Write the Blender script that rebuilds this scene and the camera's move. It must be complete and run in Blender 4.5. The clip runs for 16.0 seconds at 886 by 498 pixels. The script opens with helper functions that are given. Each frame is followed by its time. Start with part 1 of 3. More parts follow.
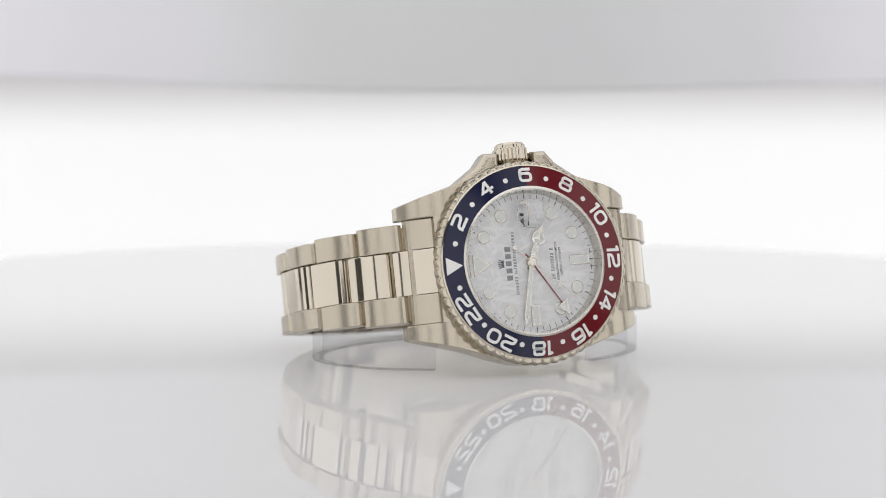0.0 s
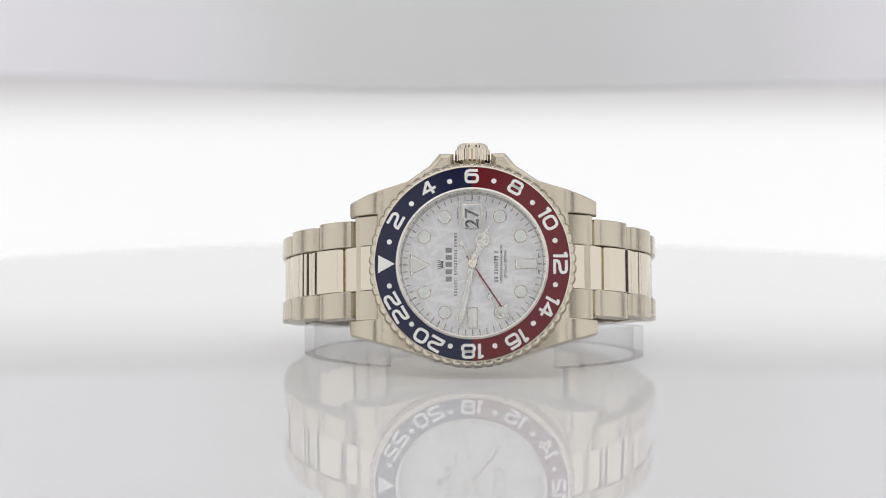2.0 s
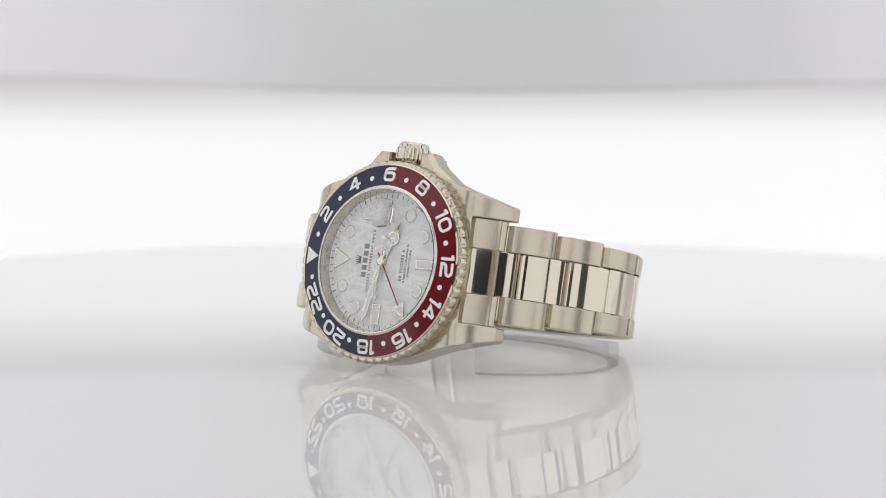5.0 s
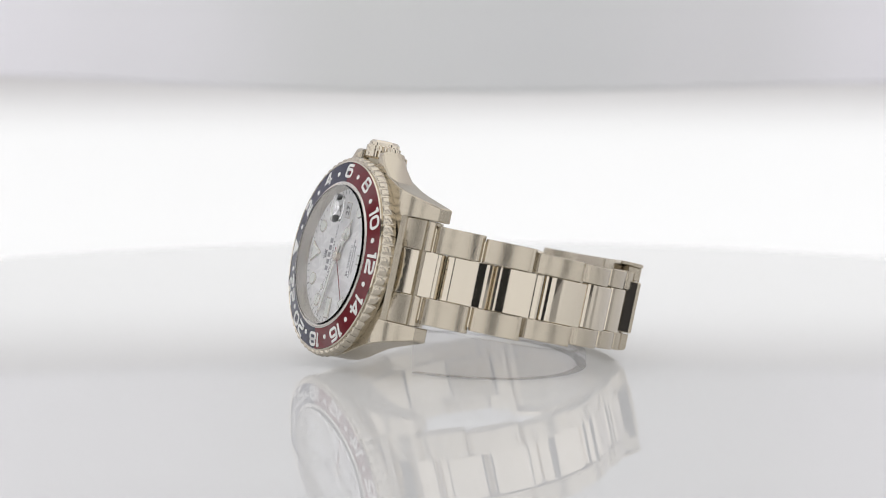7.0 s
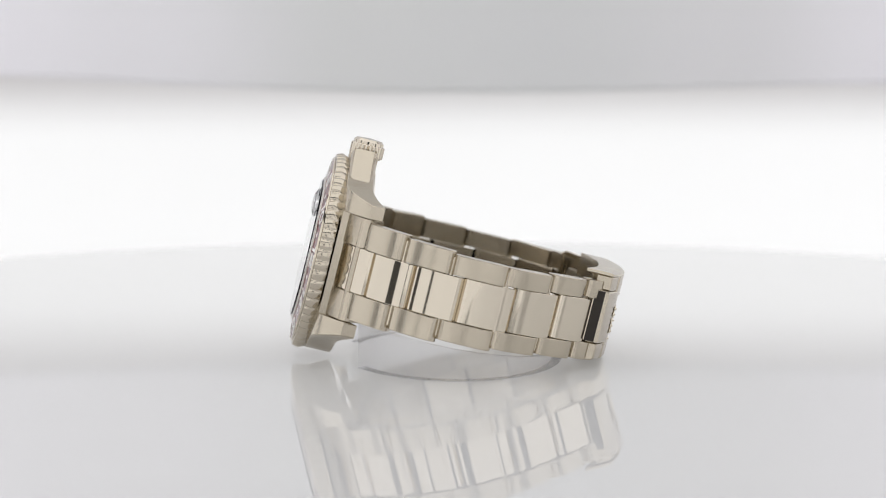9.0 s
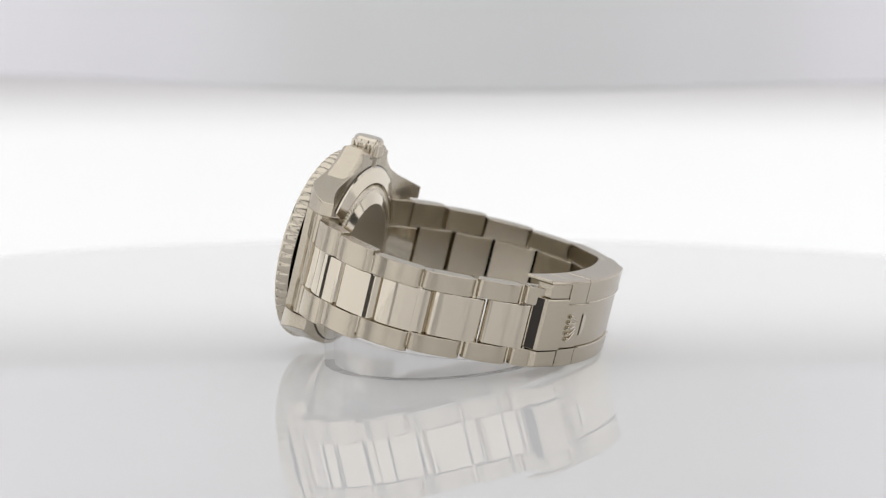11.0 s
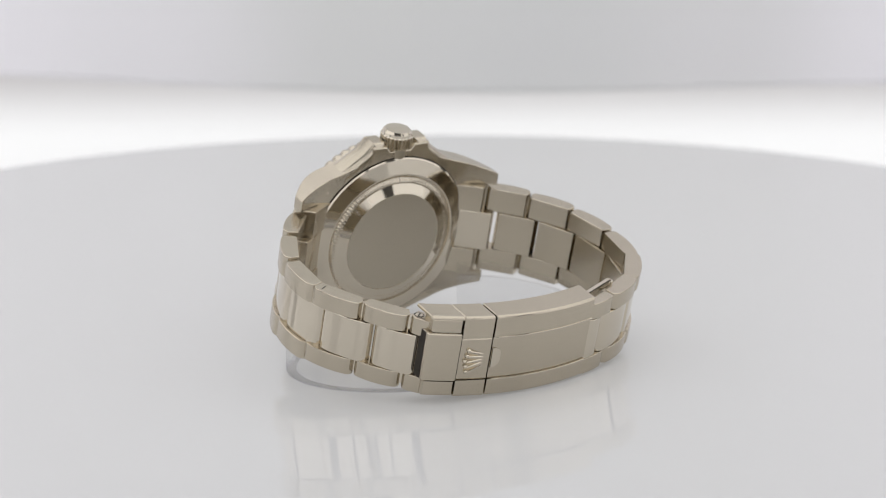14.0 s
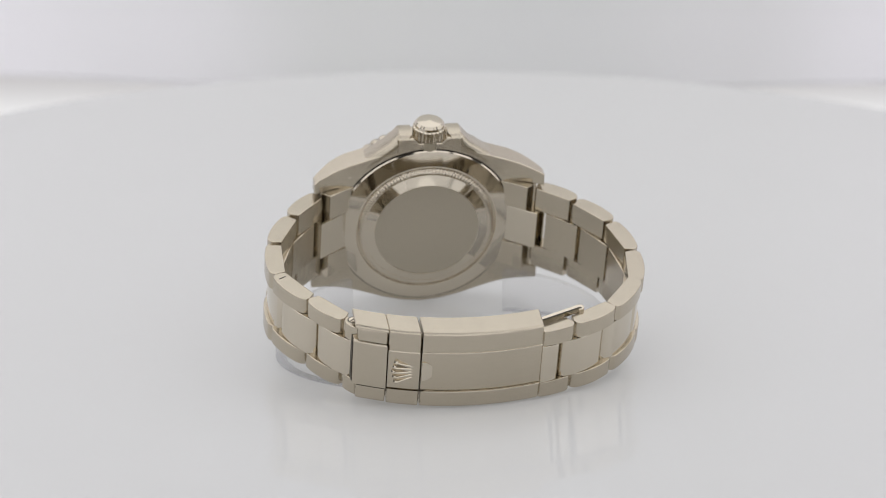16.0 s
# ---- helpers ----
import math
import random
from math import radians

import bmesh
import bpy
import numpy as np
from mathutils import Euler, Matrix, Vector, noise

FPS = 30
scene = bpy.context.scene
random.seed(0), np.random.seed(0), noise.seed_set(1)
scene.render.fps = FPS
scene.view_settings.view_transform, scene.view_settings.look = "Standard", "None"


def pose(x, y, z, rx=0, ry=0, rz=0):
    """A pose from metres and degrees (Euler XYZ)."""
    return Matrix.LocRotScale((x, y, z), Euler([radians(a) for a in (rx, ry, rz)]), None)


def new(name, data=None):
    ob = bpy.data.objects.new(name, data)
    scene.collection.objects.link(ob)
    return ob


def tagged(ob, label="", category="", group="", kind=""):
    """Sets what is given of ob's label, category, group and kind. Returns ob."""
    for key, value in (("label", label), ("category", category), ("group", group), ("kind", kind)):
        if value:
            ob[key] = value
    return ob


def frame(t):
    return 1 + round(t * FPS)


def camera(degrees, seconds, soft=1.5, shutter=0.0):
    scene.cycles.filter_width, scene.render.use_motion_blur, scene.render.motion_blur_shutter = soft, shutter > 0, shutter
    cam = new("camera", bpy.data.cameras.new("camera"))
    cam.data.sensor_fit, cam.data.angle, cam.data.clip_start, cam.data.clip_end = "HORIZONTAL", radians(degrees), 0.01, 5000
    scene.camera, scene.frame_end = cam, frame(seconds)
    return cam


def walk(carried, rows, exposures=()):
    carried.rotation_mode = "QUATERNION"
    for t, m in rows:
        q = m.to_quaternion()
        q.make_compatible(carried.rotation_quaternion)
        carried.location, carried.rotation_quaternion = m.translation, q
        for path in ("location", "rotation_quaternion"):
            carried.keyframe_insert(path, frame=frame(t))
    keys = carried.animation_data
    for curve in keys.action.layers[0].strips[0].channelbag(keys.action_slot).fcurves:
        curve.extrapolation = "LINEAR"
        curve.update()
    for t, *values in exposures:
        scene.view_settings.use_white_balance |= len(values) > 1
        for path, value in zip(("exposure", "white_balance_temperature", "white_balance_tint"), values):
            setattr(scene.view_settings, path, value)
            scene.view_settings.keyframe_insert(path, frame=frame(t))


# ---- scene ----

MM = 0.001
cam = camera(19.166, 16.0, soft=0.95)
EYE = Vector((-3.4, -532.6, 83.24)) * MM
VIEW = pose(EYE.x, EYE.y, EYE.z, 90 - 6.65, 0, 0) @ pose(0, 0, 0, 0, 0, 0.1)
walk(cam, [(0.0, VIEW), (16.0, VIEW)])
cam.data.dof.use_dof = True
cam.data.dof.focus_distance = 0.515
cam.data.dof.aperture_fstop = 18

# ---- light: a white photo light box with glowing diffuser panels ----
scene.view_settings.exposure = 0.0
world = bpy.data.worlds.new("world")
world.use_nodes = True
scene.world = world
world.node_tree.nodes["Background"].inputs[0].default_value = (0.8, 0.8, 0.82, 1)
world.node_tree.nodes["Background"].inputs[1].default_value = 0.3
TOP_GLOW, SIDE_GLOW, BACK_GLOW, FRONT_GLOW = 0.98, 0.8, 0.73, 0.78


# ---- materials ----
def mat(name):
    m = bpy.data.materials.new(name)
    m.use_nodes = True
    return m, m.node_tree.nodes, m.node_tree.links, m.node_tree.nodes["Principled BSDF"]


def simple(name, color, rough=0.5, metal=0.0, spec=0.5, grain=0.0, scale=400.0, bump=0.0, stretch=(1, 1, 1), vary=0.0, aniso=0.0):
    m, n, l, p = mat(name)
    p.inputs["Base Color"].default_value = (*color, 1)
    p.inputs["Roughness"].default_value = rough
    p.inputs["Metallic"].default_value = metal
    p.inputs["Specular IOR Level"].default_value = spec
    if grain or bump or vary:
        tc, mp, ns = n.new("ShaderNodeTexCoord"), n.new("ShaderNodeMapping"), n.new("ShaderNodeTexNoise")
        mp.inputs["Scale"].default_value = stretch
        ns.inputs["Scale"].default_value, ns.inputs["Detail"].default_value = scale, 4
        l.new(tc.outputs["Object"], mp.inputs[0]), l.new(mp.outputs[0], ns.inputs["Vector"])
        if grain:
            mr = n.new("ShaderNodeMapRange")
            mr.inputs[3].default_value, mr.inputs[4].default_value = rough - grain, rough + grain
            l.new(ns.outputs[0], mr.inputs[0]), l.new(mr.outputs[0], p.inputs["Roughness"])
        if vary:
            mx = n.new("ShaderNodeMix")
            mx.data_type = "RGBA"
            mx.inputs[6].default_value = (*[c * (1 - vary) for c in color], 1)
            mx.inputs[7].default_value = (*[min(1, c * (1 + vary)) for c in color], 1)
            l.new(ns.outputs[0], mx.inputs[0]), l.new(mx.outputs[2], p.inputs["Base Color"])
        if bump:
            bp = n.new("ShaderNodeBump")
            bp.inputs["Strength"].default_value, bp.inputs["Distance"].default_value = bump, 0.00003
            l.new(ns.outputs[0], bp.inputs["Height"]), l.new(bp.outputs[0], p.inputs["Normal"])
    return m


GOLD = (0.54, 0.484, 0.39)
BRUSHED = simple("brushed_white_gold", GOLD, 0.22, 1, grain=0.03, scale=3000, stretch=(0.12, 0.12, 3.0), vary=0.06, bump=0.12)
POLISHED = simple("polished_white_gold", (0.64, 0.58, 0.48), 0.06, 1, grain=0.03, scale=60)
SATIN = simple("satin_white_gold", (0.48, 0.435, 0.35), 0.36, 1, grain=0.04, scale=2500, stretch=(2.5, 1, 0.3), vary=0.05)
SATIN_EDGE = simple("satin_scalloped_edge", (0.58, 0.525, 0.43), 0.2, 1, grain=0.03, scale=900)
# near-black metal: shade in gaps and hollow places is put into its colour
DARK = simple("shadow_gap_metal", (0.05, 0.045, 0.04), 0.4, 1, grain=0.05)
BLUE = simple("blue_ceramic", (0.008, 0.010, 0.042), 0.12, 0, 0.4, grain=0.03, scale=900, vary=0.08)
RED = simple("red_ceramic", (0.135, 0.009, 0.014), 0.12, 0, 0.4, grain=0.03, scale=900, vary=0.08)
WHITE = simple("engraved_white", (0.82, 0.81, 0.78), 0.45, 0, grain=0.05)
LUME = simple("pale_lume", (0.87, 0.885, 0.84), 0.5, 0, grain=0.05)
FLANGE = simple("pale_satin_flange", (0.66, 0.63, 0.58), 0.25, 1, grain=0.05, scale=700)
INK = simple("black_print", (0.03, 0.03, 0.035), 0.5, 0, grain=0.05)
GREY_INK = simple("grey_print", (0.14, 0.14, 0.15), 0.5, 0, grain=0.05)
PALE_INK = simple("pale_grey_print", (0.3, 0.3, 0.31), 0.5, 0, grain=0.05)
HAND = simple("bright_satin_metal", (0.66, 0.63, 0.57), 0.22, 1, grain=0.06, scale=900)
DATE_WHITE = simple("date_disc_white", (0.8, 0.8, 0.8), 0.5, 0, grain=0.05)
RED_PAINT = simple("red_hand_paint", (0.22, 0.02, 0.02), 0.35, 0, grain=0.05)
TABLE = simple("white_gloss_acrylic_added_glow", (0.47, 0.47, 0.47), 0.004, 0, 0.36, scale=40, vary=0.01)
# even glow added to the disc, thinning out the shade under the watch
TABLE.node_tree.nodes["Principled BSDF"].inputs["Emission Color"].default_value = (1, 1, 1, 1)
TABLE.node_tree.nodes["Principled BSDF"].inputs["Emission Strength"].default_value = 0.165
PAINT = simple("matt_white_board", (0.8, 0.8, 0.8), 0.6, 0, grain=0.08, scale=80, bump=0.05, vary=0.02)
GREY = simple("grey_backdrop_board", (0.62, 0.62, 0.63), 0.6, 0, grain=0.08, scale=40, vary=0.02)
DARK_BOARD = simple("dark_grey_board", (0.06, 0.058, 0.055), 0.7, 0, grain=0.1, scale=60, vary=0.1)
BLACK = simple("black_opening_cloth", (0.012, 0.012, 0.013), 0.8, 0, grain=0.1, scale=300)


def meteorite():
    """Silvery dial with crossing crystal streaks."""
    m, n, l, p = mat("meteorite_dial")
    tc = n.new("ShaderNodeTexCoord")
    total = None
    for angle, scale, seed in ((20, 900, 0.1), (80, 820, 0.35), (140, 980, 0.7), (110, 1400, 1.3)):
        rot, mp, ns = n.new("ShaderNodeMapping"), n.new("ShaderNodeMapping"), n.new("ShaderNodeTexNoise")
        rot.inputs["Rotation"].default_value = (0, radians(angle), 0)
        mp.inputs["Scale"].default_value = (1, 1, 0.22)
        mp.inputs["Location"].default_value = (seed, 0, seed * 2)
        ns.inputs["Scale"].default_value, ns.inputs["Detail"].default_value = scale, 3
        l.new(rot.outputs[0], mp.inputs[0])
        rp = n.new("ShaderNodeValToRGB")
        rp.color_ramp.elements[0].position, rp.color_ramp.elements[1].position = 0.54, 0.66
        l.new(tc.outputs["Object"], rot.inputs[0]), l.new(mp.outputs[0], ns.inputs["Vector"]), l.new(ns.outputs[0], rp.inputs[0])
        if total is None:
            total = rp.outputs[0]
        else:
            mx = n.new("ShaderNodeMix")
            mx.data_type, mx.blend_type = "RGBA", "LIGHTEN"
            mx.inputs[0].default_value = 1
            l.new(total, mx.inputs[6]), l.new(rp.outputs[0], mx.inputs[7])
            total = mx.outputs[2]
    col = n.new("ShaderNodeMix")
    col.data_type = "RGBA"
    col.inputs[6].default_value, col.inputs[7].default_value = (0.86, 0.855, 0.85, 1), (0.99, 0.985, 0.98, 1)
    l.new(total, col.inputs[0]), l.new(col.outputs[2], p.inputs["Base Color"])
    rg = n.new("ShaderNodeMapRange")
    rg.inputs[3].default_value, rg.inputs[4].default_value = 0.5, 0.3
    l.new(total, rg.inputs[0]), l.new(rg.outputs[0], p.inputs["Roughness"])
    p.inputs["Metallic"].default_value = 0.0
    return m


DIAL = meteorite()


def clear(name, ior, tint=(1, 1, 1), rough=0.0):
    m, n, l, p = mat(name)
    p.inputs["Base Color"].default_value = (*tint, 1)
    p.inputs["Transmission Weight"].default_value = 1
    p.inputs["IOR"].default_value = ior
    p.inputs["Roughness"].default_value = rough
    return m


SAPPHIRE = clear("sapphire_glass", 1.28)
LENS = clear("magnifier_glass", 1.75)


def thin_clear(name, tint):
    """Clear plastic wall: lets light straight through, with a Fresnel gloss."""
    m, n, l, p = mat(name)
    tr, gl, fr, mx = n.new("ShaderNodeBsdfTransparent"), n.new("ShaderNodeBsdfGlossy"), n.new("ShaderNodeLayerWeight"), n.new("ShaderNodeMixShader")
    tr.inputs[0].default_value = (*tint, 1)
    gl.inputs["Roughness"].default_value = 0.04
    fr.inputs[0].default_value = 0.2
    pw = n.new("ShaderNodeMath")
    pw.operation = "MULTIPLY"
    pw.inputs[1].default_value = 0.4
    l.new(fr.outputs["Facing"], pw.inputs[0]), l.new(pw.outputs[0], mx.inputs[0]), l.new(tr.outputs[0], mx.inputs[1]), l.new(gl.outputs[0], mx.inputs[2])
    df, haze = n.new("ShaderNodeBsdfDiffuse"), n.new("ShaderNodeMixShader")
    df.inputs[0].default_value = (0.85, 0.85, 0.86, 1)
    haze.inputs[0].default_value = 0.05
    l.new(mx.outputs[0], haze.inputs[1]), l.new(df.outputs[0], haze.inputs[2])
    l.new(haze.outputs[0], n["Material Output"].inputs[0])
    n.remove(p)
    return m


ACRYLIC = thin_clear("clear_acrylic", (0.965, 0.965, 0.968))


FROST = thin_clear("frosted_acrylic_edge", (0.93, 0.93, 0.935))


def glow(name, strength, color=(0.99, 0.985, 1), low=0.92, scale=3.0):
    """A lit diffuser sheet, slightly uneven."""
    m, n, l, p = mat(name)
    p.inputs["Base Color"].default_value = (0.3, 0.3, 0.3, 1)
    p.inputs["Emission Color"].default_value = (*color, 1)
    tc, ns, mr = n.new("ShaderNodeTexCoord"), n.new("ShaderNodeTexNoise"), n.new("ShaderNodeMapRange")
    ns.inputs["Scale"].default_value = scale
    mr.inputs[3].default_value, mr.inputs[4].default_value = strength * low, strength * (2 - low)
    l.new(tc.outputs["Object"], ns.inputs["Vector"]), l.new(ns.outputs[0], mr.inputs[0]), l.new(mr.outputs[0], p.inputs["Emission Strength"])
    return m


GLOW_TOP = glow("top_diffuser", TOP_GLOW)
GLOW_SIDE = glow("side_diffuser", SIDE_GLOW)
GLOW_BACK = glow("back_light", BACK_GLOW)


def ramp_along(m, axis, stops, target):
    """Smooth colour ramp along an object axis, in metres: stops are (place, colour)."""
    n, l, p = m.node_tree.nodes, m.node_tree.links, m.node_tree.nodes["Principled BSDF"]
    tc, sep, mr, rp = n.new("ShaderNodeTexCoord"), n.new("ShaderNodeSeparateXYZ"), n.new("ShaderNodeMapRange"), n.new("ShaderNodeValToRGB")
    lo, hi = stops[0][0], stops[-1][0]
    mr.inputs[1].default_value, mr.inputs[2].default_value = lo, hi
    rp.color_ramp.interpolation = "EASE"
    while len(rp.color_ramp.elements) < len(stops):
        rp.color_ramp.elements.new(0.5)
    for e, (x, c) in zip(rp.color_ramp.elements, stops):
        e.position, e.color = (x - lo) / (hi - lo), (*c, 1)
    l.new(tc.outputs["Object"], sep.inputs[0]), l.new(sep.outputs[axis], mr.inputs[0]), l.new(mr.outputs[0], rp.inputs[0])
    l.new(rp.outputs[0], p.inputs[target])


# the back light fades out upwards: soft shade put into its glow colour
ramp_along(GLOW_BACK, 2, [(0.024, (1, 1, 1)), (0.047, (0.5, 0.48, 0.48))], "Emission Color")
# paler at the sides: light falling there is painted into the board's colour
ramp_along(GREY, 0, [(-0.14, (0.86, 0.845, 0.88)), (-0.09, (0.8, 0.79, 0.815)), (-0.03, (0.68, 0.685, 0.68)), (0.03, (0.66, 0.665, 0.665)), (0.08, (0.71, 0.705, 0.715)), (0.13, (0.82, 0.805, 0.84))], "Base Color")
GLOW_FRONT = glow("front_diffuser", FRONT_GLOW)


# ---- mesh helpers (millimetres in, metres out) ----
def link_mesh(name, bm, material, smooth=True, angle=17):
    bmesh.ops.recalc_face_normals(bm, faces=bm.faces)
    for v in bm.verts:
        v.co *= MM
    me = bpy.data.meshes.new(name)
    bm.to_mesh(me)
    bm.free()
    me.materials.append(material)
    if smooth:
        for f in me.polygons:
            f.use_smooth = True
        me.set_sharp_from_angle(angle=radians(angle))
    return me


def part(name, bm, material, parent, label="", smooth=True, angle=17):
    ob = new(name, link_mesh(name, bm, material, smooth, angle))
    ob.parent = parent
    if label:
        tagged(ob, label)
    return ob


def thing(name, label, category, group="", kind=""):
    ob = new(name)
    ob.empty_display_size = 0.01
    return tagged(ob, label, category, group, kind)


def box(x0, x1, y0, y1, z0, z1, bevel=0.0, seg=2):
    bm = bmesh.new()
    bmesh.ops.create_cube(bm, size=1, matrix=Matrix.Translation(((x0 + x1) / 2, (y0 + y1) / 2, (z0 + z1) / 2)) @ Matrix.Diagonal((x1 - x0, y1 - y0, z1 - z0, 1)))
    if bevel:
        bmesh.ops.bevel(bm, geom=bm.edges[:], offset=bevel, segments=seg, affect="EDGES", profile=0.5)
    return bm


def turned(profile, steps=96, wave=None, arc=(0.0, 360.0), closed=True):
    """Solid turned round the Y axis: profile is (radius, y) round the section; wave(angle, radius, y) may shift the radius."""
    bm = bmesh.new()
    full = abs(arc[1] - arc[0]) >= 359.9
    count = steps if full else steps + 1
    rings = []
    for k in range(count):
        a = radians(arc[0] + (arc[1] - arc[0]) * k / steps)
        ring = []
        for i, (r, y) in enumerate(profile):
            q = wave(a, r, y, i) if wave else r
            ring.append(bm.verts.new((q * math.cos(a), y, q * math.sin(a))))
        rings.append(ring)
    m = len(profile)
    for k in range(steps if full else steps):
        a, b = rings[k], rings[(k + 1) % count]
        for i in range(m if closed else m - 1):
            j = (i + 1) % m
            bm.faces.new((a[i], a[j], b[j], b[i]))
    if not full and closed:
        bm.faces.new(rings[0]), bm.faces.new(rings[-1][::-1])
    if not closed:
        for i in (0, m - 1):
            if profile[i][0] > 1e-4:
                bm.faces.new([r[i] for r in rings])
    bmesh.ops.remove_doubles(bm, verts=bm.verts, dist=1e-4)
    return bm


def prism(points, h0, h1, place=None, bevel=0.0, seg=2):
    """A polygon in local x, y, from local z h0 to h1, then moved by the matrix place."""
    bm = bmesh.new()
    lo = [bm.verts.new((x, y, h0)) for x, y in points]
    hi = [bm.verts.new((x, y, h1)) for x, y in points]
    n = len(points)
    bm.faces.new(lo[::-1]), bm.faces.new(hi)
    for i in range(n):
        bm.faces.new((lo[i], lo[(i + 1) % n], hi[(i + 1) % n], hi[i]))
    bmesh.ops.recalc_face_normals(bm, faces=bm.faces)
    if bevel:
        rim = [e for e in bm.edges if abs(e.verts[0].co.z - e.verts[1].co.z) < 1e-6]
        bmesh.ops.bevel(bm, geom=rim, offset=bevel, segments=seg, affect="EDGES", profile=0.5)
    if place is not None:
        bm.transform(place)
    return bm


def on_face(a, r, y, up="radial"):
    """Local x, y, z of a flat mark -> its place on the front at clock angle a (degrees) and radius r; z comes out towards the viewer."""
    a = radians(a)
    rad, tan = Vector((math.cos(a), 0, math.sin(a))), Vector((math.sin(a), 0, -math.cos(a)))
    if up == "twelve":
        ux, uy = Vector((0, 0, 1)), Vector((-1, 0, 0))
    else:
        ux, uy = tan, rad
    c, n = rad * r, Vector((0, -1, 0))
    return Matrix(((ux.x, uy.x, n.x, c.x), (ux.y, uy.y, n.y, y), (ux.z, uy.z, n.z, c.z), (0, 0, 0, 1)))


def letters(body, size, place, depth=0.03, bold=0.0, stretch=1.0):
    """Raised letters from the built-in font, centred at the matrix place (millimetres)."""
    cu = bpy.data.curves.new("letters", "FONT")
    cu.body, cu.size, cu.align_x, cu.align_y, cu.extrude, cu.offset, cu.resolution_u = body, size, "CENTER", "CENTER", depth, bold, 4
    ob = bpy.data.objects.new("letters", cu)
    me = bpy.data.meshes.new_from_object(ob)
    bm = bmesh.new()
    bm.from_mesh(me)
    bpy.data.objects.remove(ob), bpy.data.meshes.remove(me), bpy.data.curves.remove(cu)
    bm.transform(place @ Matrix.Diagonal((stretch, 1, 1, 1)))
    return bm


def disc_points(r, n=24, cx=0.0, cy=0.0):
    return [(cx + r * math.cos(2 * math.pi * k / n), cy + r * math.sin(2 * math.pi * k / n)) for k in range(n)]


def joined(*meshes):
    out = bmesh.new()
    for b in meshes:
        me = bpy.data.meshes.new("join")
        b.to_mesh(me)
        b.free()
        out.from_mesh(me)
        bpy.data.meshes.remove(me)
    return out


# ---- the light box ----
def structure(name, bm, material, label, category):
    ob = new(name, link_mesh(name, bm, material, False))
    return tagged(ob, label, category, kind="structure")


def hanging_board():
    """Grey board behind the table whose lower edge sags in the middle."""
    bm = bmesh.new()
    n = 60
    rows = []
    for k in range(n + 1):
        x = -450 + 900 * k / n
        low = 39.5 + 7.0 * (1 - math.exp(-((x + 10) / 115) ** 2)) + (0 if x < 0 else -2.5 * min(1, x / 130))
        row = []
        for z, y in ((low + 1.5, 241), (low, 240), (low, 237), (low + 1.5, 236), (low + 60, 241), (low + 140, 254), (560, 284), (560, 290), (low + 140, 260), (low + 60, 247)):
            row.append(bm.verts.new((x, y, z)))
        rows.append(row)
    m = len(rows[0])
    for k in range(n):
        for i in range(m):
            j = (i + 1) % m
            bm.faces.new((rows[k][i], rows[k][j], rows[k + 1][j], rows[k + 1][i]))
    bm.faces.new(rows[0]), bm.faces.new(rows[-1][::-1])
    return bm


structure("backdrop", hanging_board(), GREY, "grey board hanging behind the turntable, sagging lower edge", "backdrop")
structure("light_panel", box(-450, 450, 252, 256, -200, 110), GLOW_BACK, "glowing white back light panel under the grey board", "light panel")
structure("floor", box(-460, 460, -670, 320, -210, -200), PAINT, "matt white floor board of the light box", "floor")
structure("ceiling", box(-460, 460, -440, 320, 560, 570), GLOW_TOP, "glowing white top diffuser of the light box", "ceiling")
structure("ceiling_front", box(-460, 460, -670, -444, 560, 570), DARK_BOARD, "dark grey top board above the lens", "ceiling")
structure("wall_west", box(-470, -460, -670, 320, -200, 560), DARK_BOARD, "dark grey side wall behind the diffuser panels", "wall")
structure("wall_east", box(460, 470, -670, 320, -200, 560), DARK_BOARD, "dark grey side wall behind the diffuser panels", "wall")
for y0, y1 in ((-600, -350), (-255, 120), (175, 245)):
    for x0, nm in ((-458, "side_panel_west"), (452, "side_panel_east")):
        structure(nm, box(x0, x0 + 6, y0, y1, -190, 550, 1.5, 1), GLOW_SIDE, "upright glowing white diffuser panel", "light panel")
structure("wall_back", box(-450, 450, 308, 318, -200, 560), PAINT, "plain white back wall of the light box", "wall")
for x0, x1, z0, z1, nm in ((-450, -75, -200, 560, "wall_front_1"), (75, 450, -200, 560, "wall_front_2"), (-75, 75, 225, 560, "wall_front_3"), (-75, 75, -200, 45, "wall_front_4")):
    structure(nm, box(x0, x1, -660, -650, z0, z1), GLOW_FRONT, "white front wall of the light box beside the opening", "wall")
structure("opening_curtain", box(-80, 80, -666, -662, 40, 230), BLACK, "black cloth closing the lens opening", "curtain")

# ---- turntable ----
turntable = thing("turntable", "glossy white round turntable disc under the watch", "turntable")
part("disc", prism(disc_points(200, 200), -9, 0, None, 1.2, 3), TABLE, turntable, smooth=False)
part("spindle", prism(disc_points(40, 48), -60, -9, None, 1, 1), PAINT, turntable)


